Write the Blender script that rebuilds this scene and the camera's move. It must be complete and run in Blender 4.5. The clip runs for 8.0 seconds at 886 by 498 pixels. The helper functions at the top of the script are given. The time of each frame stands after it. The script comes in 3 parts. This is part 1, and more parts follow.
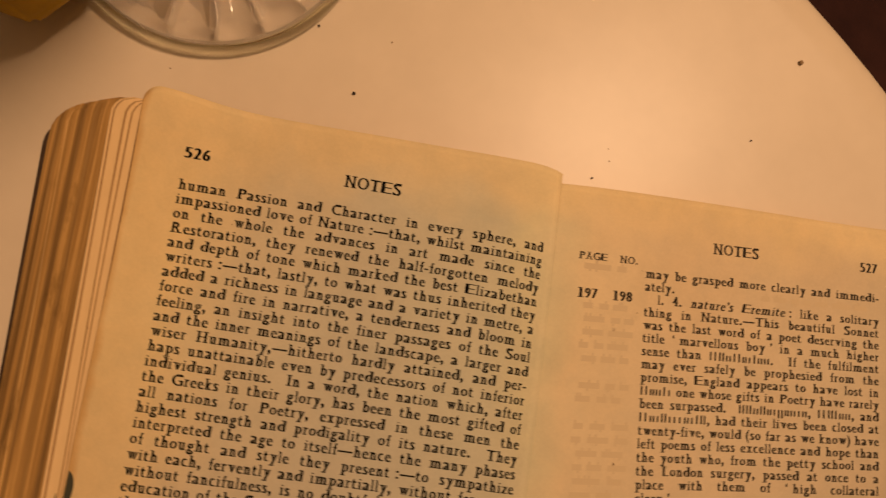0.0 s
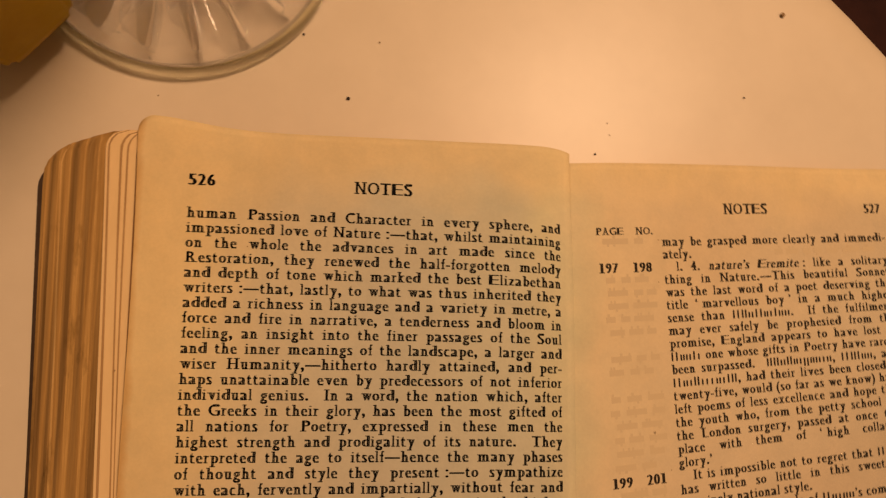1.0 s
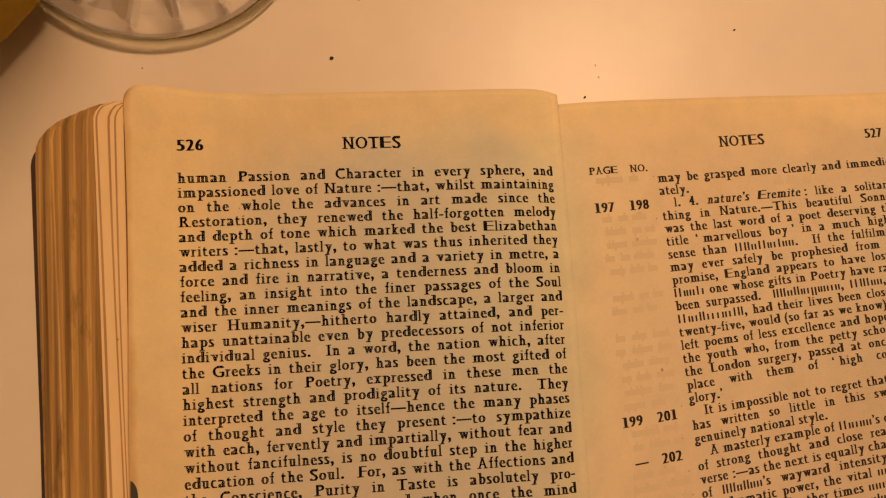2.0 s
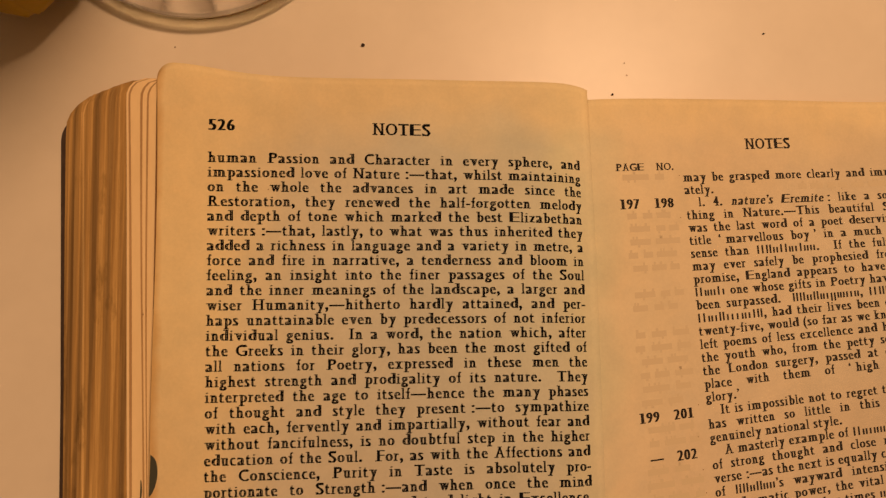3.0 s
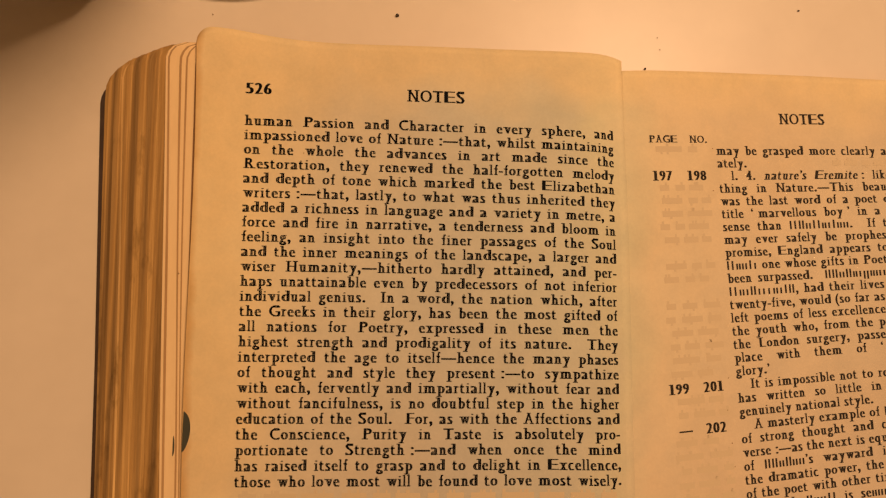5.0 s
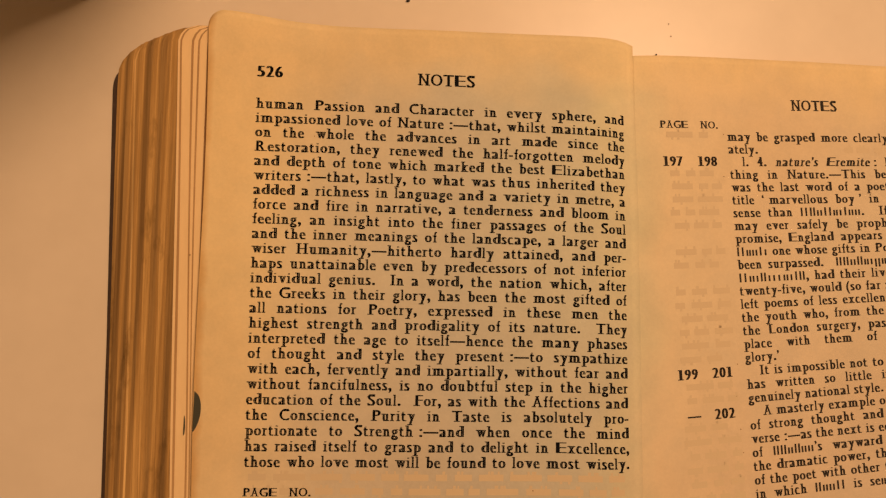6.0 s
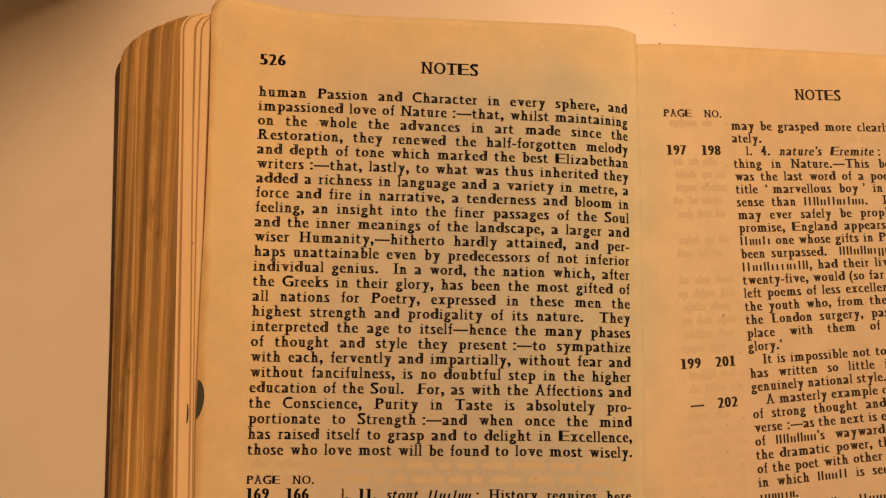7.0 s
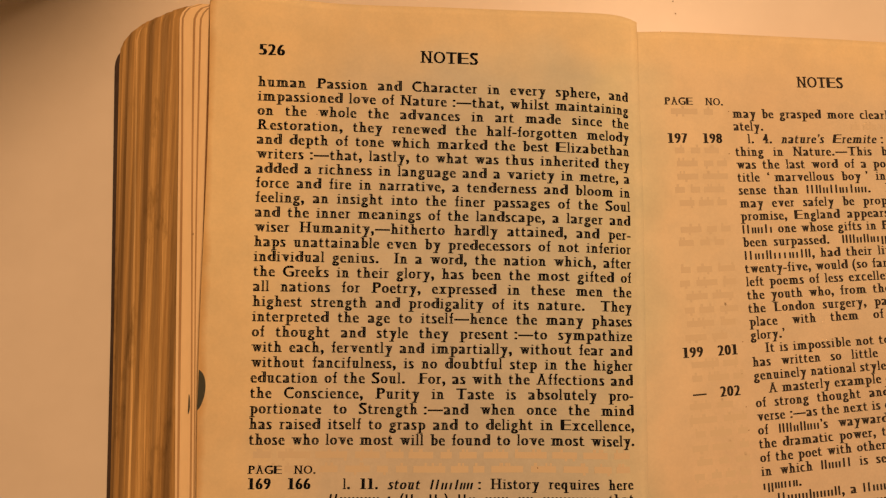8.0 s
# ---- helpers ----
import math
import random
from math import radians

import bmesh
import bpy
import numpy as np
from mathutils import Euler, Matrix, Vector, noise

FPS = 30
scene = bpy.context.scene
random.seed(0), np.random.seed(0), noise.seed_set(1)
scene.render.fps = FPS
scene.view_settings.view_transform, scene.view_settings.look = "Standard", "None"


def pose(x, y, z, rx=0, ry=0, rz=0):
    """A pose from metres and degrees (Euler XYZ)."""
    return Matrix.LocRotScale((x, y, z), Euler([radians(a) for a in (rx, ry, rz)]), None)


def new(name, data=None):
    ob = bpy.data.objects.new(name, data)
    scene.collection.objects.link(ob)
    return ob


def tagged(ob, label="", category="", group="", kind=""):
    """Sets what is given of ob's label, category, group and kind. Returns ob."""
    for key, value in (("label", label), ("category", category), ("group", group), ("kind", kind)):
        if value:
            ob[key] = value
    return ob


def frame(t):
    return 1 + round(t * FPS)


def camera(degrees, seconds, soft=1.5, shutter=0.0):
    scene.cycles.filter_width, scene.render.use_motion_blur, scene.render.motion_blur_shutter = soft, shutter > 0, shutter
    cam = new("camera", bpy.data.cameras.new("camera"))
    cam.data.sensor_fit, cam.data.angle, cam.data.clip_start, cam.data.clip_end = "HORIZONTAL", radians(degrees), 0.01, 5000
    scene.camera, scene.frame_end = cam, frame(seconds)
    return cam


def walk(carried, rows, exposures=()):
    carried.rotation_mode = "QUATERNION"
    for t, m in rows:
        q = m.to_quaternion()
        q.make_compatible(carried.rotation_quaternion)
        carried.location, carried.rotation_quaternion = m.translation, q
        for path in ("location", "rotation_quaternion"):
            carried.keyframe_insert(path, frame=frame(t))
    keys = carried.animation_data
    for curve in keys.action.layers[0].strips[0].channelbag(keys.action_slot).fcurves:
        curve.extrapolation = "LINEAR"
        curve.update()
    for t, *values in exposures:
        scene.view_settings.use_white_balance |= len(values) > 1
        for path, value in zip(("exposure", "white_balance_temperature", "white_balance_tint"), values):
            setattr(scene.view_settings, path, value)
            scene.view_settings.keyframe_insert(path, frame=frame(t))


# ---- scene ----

MM = 0.001

# ---------------------------------------------------------------- camera
cam = camera(76.0, 8.0, soft=1.25, shutter=0.36)
PATH = [
    (0, 0.04615, -0.01473, 0.13032, 4.076, -5.255, 8.751),
    (0.1, 0.04227, -0.01463, 0.12995, 4.022, -5.385, 7.830),
    (0.2, 0.03934, -0.01488, 0.12970, 4.166, -5.103, 6.643),
    (0.3, 0.03512, -0.01404, 0.12939, 3.896, -5.890, 6.025),
    (0.4, 0.03696, -0.01304, 0.12877, 3.656, -5.682, 4.451),
    (0.5, 0.03725, -0.01334, 0.12910, 3.916, -6.040, 3.481),
    (0.7, 0.03663, -0.01424, 0.12905, 4.122, -6.369, 3.542),
    (0.8, 0.03671, -0.01391, 0.12902, 3.960, -6.327, 3.538),
    (1, 0.03843, -0.01436, 0.12911, 3.940, -6.591, 1.244),
    (1.2, 0.04170, -0.01649, 0.12902, 3.905, -6.342, -2.032),
    (1.3, 0.04242, -0.01889, 0.12875, 4.110, -6.126, -3.052),
    (1.5, 0.04242, -0.02309, 0.12873, 4.136, -5.443, -3.618),
    (1.7, 0.04294, -0.02298, 0.12830, 3.539, -5.035, -3.368),
    (2.8, 0.03787, -0.02444, 0.12823, 3.508, -5.294, -0.576),
    (3, 0.03711, -0.02526, 0.12831, 3.270, -5.149, -0.305),
    (3.2, 0.03517, -0.02726, 0.12798, 3.299, -5.059, -0.052),
    (3.5, 0.03292, -0.02753, 0.12761, 2.654, -5.005, 0.441),
    (4, 0.03308, -0.02817, 0.12785, 2.937, -4.918, 0.424),
    (4.5, 0.03326, -0.02912, 0.12799, 3.072, -4.621, 0.393),
    (4.7, 0.03297, -0.03062, 0.12800, 3.371, -4.457, 0.613),
    (5.8, 0.03243, -0.03504, 0.12811, 3.150, -3.616, 1.120),
    (6, 0.03199, -0.03541, 0.12809, 3.048, -3.613, 1.290),
    (6.5, 0.03131, -0.03667, 0.12793, 2.804, -3.617, 1.512),
    (7, 0.03152, -0.03702, 0.12789, 2.687, -3.561, 1.317),
    (7.5, 0.03199, -0.03791, 0.12769, 2.633, -3.406, 1.039),
    (8, 0.03191, -0.03878, 0.12754, 2.530, -3.322, 1.033),
]
walk(cam, [(t, pose(x, y, z, rx, ry, rz)) for t, x, y, z, rx, ry, rz in PATH],
     exposures=((0, -0.14), (0.7, -0.11), (1.5, -0.02), (3.0, -0.04), (3.5, -0.09), (4.0, 0.07), (4.5, 0.11), (6.0, 0.10), (8.0, 0.10)))

# ---------------------------------------------------------------- light
world = bpy.data.worlds.new("evening_room")
scene.world = world
world.use_nodes = True
world.node_tree.nodes["Background"].inputs[0].default_value = (1.0, 0.62, 0.36, 1)
world.node_tree.nodes["Background"].inputs[1].default_value = 0.02

LAMP = (0.43, 0.36, 0.90)
bulb = bpy.data.lights.new("reading_lamp_bulb", "POINT")
bulb.energy = 32.0
bulb.color = (1.0, 0.612, 0.35)
bulb.shadow_soft_size = 0.14
lamp_light = new("reading_lamp_bulb", bulb)
lamp_light.location = LAMP


# ---------------------------------------------------------------- materials
def material(name, base, rough=0.6, **more):
    m = bpy.data.materials.new(name)
    m.use_nodes = True
    b = m.node_tree.nodes["Principled BSDF"]
    b.inputs["Base Color"].default_value = (*base, 1)
    b.inputs["Roughness"].default_value = rough
    for key, value in more.items():
        b.inputs[key.replace("_", " ")].default_value = value
    return m


def node(m, kind, **settings):
    n = m.node_tree.nodes.new(kind)
    for key, value in settings.items():
        n.inputs[key.replace("_", " ")].default_value = value
    return n


def coords(m, scale):
    tc = node(m, "ShaderNodeTexCoord")
    mp = node(m, "ShaderNodeMapping")
    mp.inputs["Scale"].default_value = scale
    m.node_tree.links.new(tc.outputs["Object"], mp.inputs["Vector"])
    return mp.outputs["Vector"]


def ramp(m, source, stops):
    r = node(m, "ShaderNodeValToRGB")
    r.color_ramp.elements[0].position, r.color_ramp.elements[0].color = stops[0][0], (*stops[0][1], 1)
    r.color_ramp.elements[1].position, r.color_ramp.elements[1].color = stops[-1][0], (*stops[-1][1], 1)
    for at, colour in stops[1:-1]:
        r.color_ramp.elements.new(at).color = (*colour, 1)
    m.node_tree.links.new(source, r.inputs["Fac"])
    return r.outputs["Color"]


def mixed(m, a, b, fac, mode="MIX"):
    n = m.node_tree.nodes.new("ShaderNodeMix")
    n.data_type, n.blend_type = "RGBA", mode
    for value, socket in ((fac, n.inputs[0]), (a, n.inputs[6]), (b, n.inputs[7])):
        if hasattr(value, "is_linked"):
            m.node_tree.links.new(value, socket)
        else:
            socket.default_value = value if isinstance(value, float) else (*value, 1)
    return n.outputs[2]


def mottled(m, stops, scale, fine, bump_scale, bump, stretch=(1, 1, 1), detail=5.0):
    """Colour from two scales of noise, and a fine relief."""
    links, b = m.node_tree.links, m.node_tree.nodes["Principled BSDF"]
    at = coords(m, stretch)
    big = node(m, "ShaderNodeTexNoise", Scale=scale, Detail=detail, Roughness=0.6)
    small = node(m, "ShaderNodeTexNoise", Scale=fine, Detail=3.0, Roughness=0.7)
    relief = node(m, "ShaderNodeTexNoise", Scale=bump_scale, Detail=4.0, Roughness=0.65)
    for n in (big, small, relief):
        links.new(at, n.inputs["Vector"])
    colour = ramp(m, big.outputs["Fac"], stops)
    grain = ramp(m, small.outputs["Fac"], ((0.25, (0.93, 0.925, 0.915)), (0.75, (1.0, 1.0, 1.0))))
    colour = mixed(m, colour, grain, 1.0, "MULTIPLY")
    links.new(colour, b.inputs["Base Color"])
    bp = node(m, "ShaderNodeBump", Strength=bump, Distance=0.0004)
    links.new(relief.outputs["Fac"], bp.inputs["Height"])
    links.new(bp.outputs["Normal"], b.inputs["Normal"])
    return colour


paper = material("aged_india_paper", (0.74, 0.60, 0.36), 0.82, Specular_IOR_Level=0.25)
mottled(paper, ((0.30, (0.88, 0.69, 0.47)), (0.5, (0.94, 0.75, 0.525)), (0.72, (0.96, 0.79, 0.57))), 22, 1500, 420, 0.10)

# handled outer edge of the leaves, a little browned
links = paper.node_tree.links
shape = paper.node_tree.nodes["Principled BSDF"]
where = node(paper, "ShaderNodeTexCoord")
apart = node(paper, "ShaderNodeSeparateXYZ")
links.new(where.outputs["Object"], apart.inputs["Vector"])
rag = node(paper, "ShaderNodeTexNoise", Scale=160.0, Detail=4.0)
links.new(where.outputs["Object"], rag.inputs["Vector"])
shift = node(paper, "ShaderNodeMath")
shift.operation = "MULTIPLY_ADD"
links.new(rag.outputs["Fac"], shift.inputs[0])
shift.inputs[1].default_value = 0.0022
# measured from the slightly slanting fore-edge
lean_by = node(paper, "ShaderNodeMath")
lean_by.operation = "MULTIPLY_ADD"
links.new(apart.outputs["Y"], lean_by.inputs[0])
lean_by.inputs[1].default_value = 0.0204
links.new(apart.outputs["X"], lean_by.inputs[2])
links.new(lean_by.outputs[0], shift.inputs[2])
near = node(paper, "ShaderNodeMapRange")
near.inputs["From Min"].default_value, near.inputs["From Max"].default_value = 0.0002, 0.0017
gap = node(paper, "ShaderNodeMath")
gap.operation = "ADD"
gap.inputs[1].default_value = 0.0091
links.new(shift.outputs[0], gap.inputs[0])
size = node(paper, "ShaderNodeMath")
size.operation = "ABSOLUTE"
links.new(gap.outputs[0], size.inputs[0])
links.new(size.outputs[0], near.inputs["Value"])
plain = shape.inputs["Base Color"].links[0].from_socket
# lens colour cast put into the paper: warm margins, cooler, yellower left middle
drift = node(paper, "ShaderNodeTexNoise", Scale=45.0, Detail=3.0)
links.new(where.outputs["Object"], drift.inputs["Vector"])
wander = node(paper, "ShaderNodeVectorMath")
wander.operation = "MULTIPLY_ADD"
links.new(drift.outputs["Color"], wander.inputs[0])
wander.inputs[1].default_value, wander.inputs[2].default_value = (0.022, 0.022, 0), (-0.011, -0.011, 0)
moved = node(paper, "ShaderNodeVectorMath")
moved.operation = "ADD"
links.new(wander.outputs[0], moved.inputs[0])
links.new(where.outputs["Object"], moved.inputs[1])
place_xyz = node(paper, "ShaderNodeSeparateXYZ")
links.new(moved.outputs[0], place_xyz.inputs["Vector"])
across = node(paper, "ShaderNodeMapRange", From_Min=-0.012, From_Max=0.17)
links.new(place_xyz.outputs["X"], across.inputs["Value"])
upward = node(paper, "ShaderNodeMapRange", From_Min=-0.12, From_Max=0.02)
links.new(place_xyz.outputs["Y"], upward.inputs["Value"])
# uneven brightness of the light painted in too: dimmer towards right and foot
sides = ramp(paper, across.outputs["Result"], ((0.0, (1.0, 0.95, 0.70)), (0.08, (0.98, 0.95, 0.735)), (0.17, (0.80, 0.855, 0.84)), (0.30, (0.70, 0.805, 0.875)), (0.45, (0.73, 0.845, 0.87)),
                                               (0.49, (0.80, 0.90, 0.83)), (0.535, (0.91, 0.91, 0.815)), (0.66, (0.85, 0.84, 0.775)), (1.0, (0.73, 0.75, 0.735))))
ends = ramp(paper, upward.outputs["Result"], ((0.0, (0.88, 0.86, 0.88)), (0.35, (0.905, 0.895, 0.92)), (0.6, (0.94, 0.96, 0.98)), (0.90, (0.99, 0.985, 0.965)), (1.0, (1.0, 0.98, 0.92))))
blotch = node(paper, "ShaderNodeTexNoise", Scale=150.0, Detail=4.0, Roughness=0.6)
links.new(where.outputs["Object"], blotch.inputs["Vector"])
blotches = ramp(paper, blotch.outputs["Fac"], ((0.32, (0.915, 0.93, 0.945)), (0.62, (1.0, 1.0, 1.0))))
plain = mixed(paper, plain, blotches, 1.0, "MULTIPLY")
# the head margin is painted warm and bright like the outer one
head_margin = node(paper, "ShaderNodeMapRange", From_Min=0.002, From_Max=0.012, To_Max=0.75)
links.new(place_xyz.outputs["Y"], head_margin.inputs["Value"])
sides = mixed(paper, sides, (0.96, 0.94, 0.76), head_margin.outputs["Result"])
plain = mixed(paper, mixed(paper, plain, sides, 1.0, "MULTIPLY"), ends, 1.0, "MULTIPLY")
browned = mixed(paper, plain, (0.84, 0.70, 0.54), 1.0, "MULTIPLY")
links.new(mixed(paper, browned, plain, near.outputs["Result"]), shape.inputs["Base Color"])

# leaf edges: each bundle of leaves has its own tone, streaked along the fore-edge
edge = material("browned_leaf_edges", (0.45, 0.29, 0.13), 0.75, Specular_IOR_Level=0.2)
links = edge.node_tree.links
own = node(edge, "ShaderNodeObjectInfo")
band = node(edge, "ShaderNodeTexNoise", Scale=1.0, Detail=2.0, Roughness=0.55)
links.new(coords(edge, (520, 5, 0)), band.inputs["Vector"])
bands = ramp(edge, band.outputs["Fac"], ((0.34, (0.29, 0.17, 0.06)), (0.46, (0.46, 0.275, 0.095)), (0.53, (0.56, 0.325, 0.105)), (0.64, (0.76, 0.47, 0.165))))
odd = ramp(edge, own.outputs["Random"], ((0.0, (0.82, 0.80, 0.78)), (0.5, (0.97, 0.97, 0.97)), (0.93, (1.0, 1.0, 1.0)), (0.96, (1.25, 1.32, 1.45)), (1.0, (1.3, 1.4, 1.6))))
tone = mixed(edge, bands, odd, 1.0, "MULTIPLY")
streak = node(edge, "ShaderNodeTexNoise", Scale=1.0, Detail=6.0, Roughness=0.7)
links.new(coords(edge, (900, 22, 2600)), streak.inputs["Vector"])
streaks = ramp(edge, streak.outputs["Fac"], ((0.28, (0.66, 0.62, 0.55)), (0.66, (1.0, 1.0, 1.0))))
stain = node(edge, "ShaderNodeTexNoise", Scale=1.0, Detail=5.0, Roughness=0.62)
links.new(coords(edge, (150, 55, 150)), stain.inputs["Vector"])
stains = ramp(edge, stain.outputs["Fac"], ((0.27, (0.42, 0.40, 0.34)), (0.42, (1.0, 1.0, 1.0))))
tone = mixed(edge, mixed(edge, tone, streaks, 1.0, "MULTIPLY"), stains, 1.0, "MULTIPLY")
links.new(tone, edge.node_tree.nodes["Principled BSDF"].inputs["Base Color"])

leaf_line = material("browned_leaf_rim", (0.50, 0.30, 0.13), 0.8, Specular_IOR_Level=0.2)
mottled(leaf_line, ((0.3, (0.42, 0.24, 0.10)), (0.7, (0.60, 0.37, 0.17))), 90, 900, 300, 0.15, (1, 0.2, 1))
# darker brown for the two leaves right under the open page
dark_rim = material("dark_leaf_edge", (0.24, 0.11, 0.05), 0.8, Specular_IOR_Level=0.2)
mottled(dark_rim, ((0.3, (0.19, 0.085, 0.035)), (0.7, (0.33, 0.17, 0.075))), 70, 900, 300, 0.2)
loose_paper = material("browned_loose_leaf", (0.86, 0.63, 0.335), 0.85, Specular_IOR_Level=0.15)
mottled(loose_paper, ((0.3, (0.90, 0.645, 0.33)), (0.7, (0.95, 0.70, 0.385))), 40, 900, 300, 0.15, (1, 0.2, 1))

ink = material("letterpress_ink", (0.006, 0.0065, 0.0075), 0.8, Specular_IOR_Level=0.08)
worn_ink = material("thin_letterpress_ink", (0.036, 0.029, 0.022), 0.8, Specular_IOR_Level=0.1)
ghost = material("print_seen_through_paper", (0.665, 0.535, 0.345), 0.82, Specular_IOR_Level=0.2)
thumb_ink = material("green_black_ink_stain", (0.055, 0.055, 0.035), 0.7)
speck = material("foxing_speck", (0.30, 0.18, 0.08), 0.8)
leather = material("dark_limp_leather", (0.06, 0.03, 0.02), 0.55)
mottled(leather, ((0.3, (0.035, 0.02, 0.012)), (0.7, (0.075, 0.042, 0.024))), 60, 700, 900, 0.6)

enamel = material("white_table_lacquer", (0.78, 0.72, 0.58), 0.38, Specular_IOR_Level=0.5)
mottled(enamel, ((0.3, (0.785, 0.668, 0.508)), (0.7, (0.815, 0.698, 0.538))), 7, 60, 45, 0.03)
crumb_mat = material("burnt_crumb", (0.03, 0.018, 0.012), 0.8)
dust_mat = material("brown_crumb", (0.30, 0.19, 0.09), 0.85)

glass = material("clear_pressed_glass", (1.0, 1.0, 1.0), 0.02, Transmission_Weight=1.0, IOR=1.5)
# thin clear glass lets part of the light straight through
straight = node(glass, "ShaderNodeBsdfTransparent")
blend = node(glass, "ShaderNodeMixShader", Fac=0.30)
glass.node_tree.links.new(glass.node_tree.nodes["Principled BSDF"].outputs[0], blend.inputs[1])
glass.node_tree.links.new(straight.outputs[0], blend.inputs[2])
glass.node_tree.links.new(blend.outputs[0], glass.node_tree.nodes["Material Output"].inputs["Surface"])
thick_glass = material("thick_greenish_glass", (0.90, 0.90, 0.76), 0.03, Transmission_Weight=1.0, IOR=1.5)
amber = material("amber_glass", (0.17, 0.10, 0.006), 0.5, Specular_IOR_Level=0.08, Transmission_Weight=0.15, IOR=1.5)
mottled(amber, ((0.3, (0.42, 0.25, 0.012)), (0.7, (0.56, 0.36, 0.02))), 40, 500, 80, 0.1)
carpet = material("dark_red_brown_carpet", (0.05, 0.016, 0.014), 0.95)
mottled(carpet, ((0.3, (0.035, 0.010, 0.010)), (0.7, (0.07, 0.022, 0.018))), 14, 420, 300, 1.0)
plaster = material("cream_wall_paint", (0.62, 0.56, 0.46), 0.9)
mottled(plaster, ((0.3, (0.58, 0.52, 0.42)), (0.7, (0.66, 0.60, 0.50))), 3, 90, 160, 0.2)


# ---------------------------------------------------------------- helpers
def finish(name, bm, mat, parent=None, label="", smooth=False):
    me = bpy.data.meshes.new(name)
    bm.to_mesh(me)
    bm.free()
    me.materials.append(mat)
    if smooth:
        for p in me.polygons:
            p.use_smooth = True
    ob = new(name, me)
    ob.parent = parent
    return tagged(ob, label)


def part(name, bm, mat, parent, label="", smooth=False):
    return finish(name, bm, mat, parent, label, smooth)


def slab(x0, x1, y0, y1, z0, z1, bevel=0.0):
    bm = bmesh.new()
    bmesh.ops.create_cube(bm, size=1)
    for v in bm.verts:
        v.co = ((x0 + x1) / 2 + v.co.x * (x1 - x0), (y0 + y1) / 2 + v.co.y * (y1 - y0), (z0 + z1) / 2 + v.co.z * (z1 - z0))
    if bevel:
        bmesh.ops.bevel(bm, geom=bm.edges[:], offset=bevel, segments=2, affect="EDGES")
    return bm


def turned(profile, steps, ripple=None):
    """A solid of revolution from (radius, height) pairs; ripple(angle, radius, height, index) shifts the height."""
    bm = bmesh.new()
    rings = []
    for n, (r, z) in enumerate(profile):
        ring = []
        for i in range(steps):
            a = math.tau * i / steps
            h = z + (ripple(a, r, z, n) if ripple else 0)
            ring.append(bm.verts.new((r * math.cos(a), r * math.sin(a), h)))
        rings.append(ring)
    for low, high in zip(rings, rings[1:]):
        for i in range(steps):
            bm.faces.new((low[i], low[(i + 1) % steps], high[(i + 1) % steps], high[i]))
    bm.faces.new(rings[0][::-1])
    bm.faces.new(rings[-1])
    bmesh.ops.recalc_face_normals(bm, faces=bm.faces[:])
    return bm


# ---------------------------------------------------------------- room
FLOOR = -0.62
for name, dims in (("wall_north", (-2.1, 2.1, 2.0, 2.1)), ("wall_south", (-2.1, 2.1, -2.1, -2.0)),
                   ("wall_east", (2.0, 2.1, -2.0, 2.0)), ("wall_west", (-2.1, -2.0, -2.0, 2.0))):
    tagged(finish(name, slab(*dims, FLOOR, 1.8), plaster), "plain cream painted wall of the room", "wall", kind="structure")
tagged(finish("ceiling", slab(-2.1, 2.1, -2.1, 2.1, 1.8, 1.9), plaster), "plain cream painted ceiling", "ceiling", kind="structure")
tagged(finish("floor", slab(-2.1, 2.1, -2.1, 2.1, FLOOR - 0.1, FLOOR), carpet), "dark red-brown carpeted floor below the table", "floor", kind="structure")

# round lacquered table, its rim rounded over
table = new("round_table")
table.location = (-0.052, -0.172, 0)
tagged(table, "round white lacquered table with a rounded rim", "table")
RT = 0.3185
top_profile = [(RT - 0.03, -0.034), (RT - 0.012, -0.033), (RT - 0.004, -0.029)]
top_profile += [(RT - 0.015 + 0.017 * math.cos(a), -0.015 + 0.015 * math.sin(a)) for a in np.linspace(-0.6, math.pi / 2, 14)]
part("tabletop", turned(top_profile, 160), enamel, table, smooth=True)
for i in range(4):
    a = math.pi / 4 + i * math.pi / 2
    leg = turned([(0.011, FLOOR), (0.012, FLOOR + 0.004), (0.017, -0.2), (0.019, -0.0342)], 20)
    bmesh.ops.translate(leg, verts=leg.verts[:], vec=(0.22 * math.cos(a), 0.22 * math.sin(a), 0))
    part("leg", leg, enamel, table, smooth=True)


# ---------------------------------------------------------------- the open book: sheet shapes (millimetres)
BOTTOM = -128.0
GUTTER = 79.7
TURN = radians(3.4)
CT, ST = math.cos(TURN), math.sin(TURN)


def fold_depth(y):
    """The fold is deepest at the head of the book."""
    k = min(max((y + 25) / 42, 0), 1)
    return 0.45 + 0.55 * k * k * (3 - 2 * k)


def left_height(x, y):
    z = 11.41 + 0.0255 * x - 0.032 * y - 0.0002 * x * y
    if x > 71:
        z -= 1.2 * fold_depth(y) * ((x - 71) / 9.5) ** 2.2
    if x < 0:
        z -= 0.12 * (x / 9) ** 2
    return z + 0.10 * math.sin(x * 0.19 + 0.6) * math.sin(y * 0.06)


def drawn_in(x, y, depth):
    """The leaves are drawn in towards the middle of the opening where they bend into the fold."""
    return x - (x - 42) * depth / 105, y - (y + 19) * depth / 105


def left_bend(x, y):
    x, y = drawn_in(x, y, 2.8 * fold_depth(y) * (max(x - 71, 0) / 9.5) ** 2.2)
    return x, y - 0.45 * fold_depth(y) * (max(x - 60, 0) / 19) ** 2


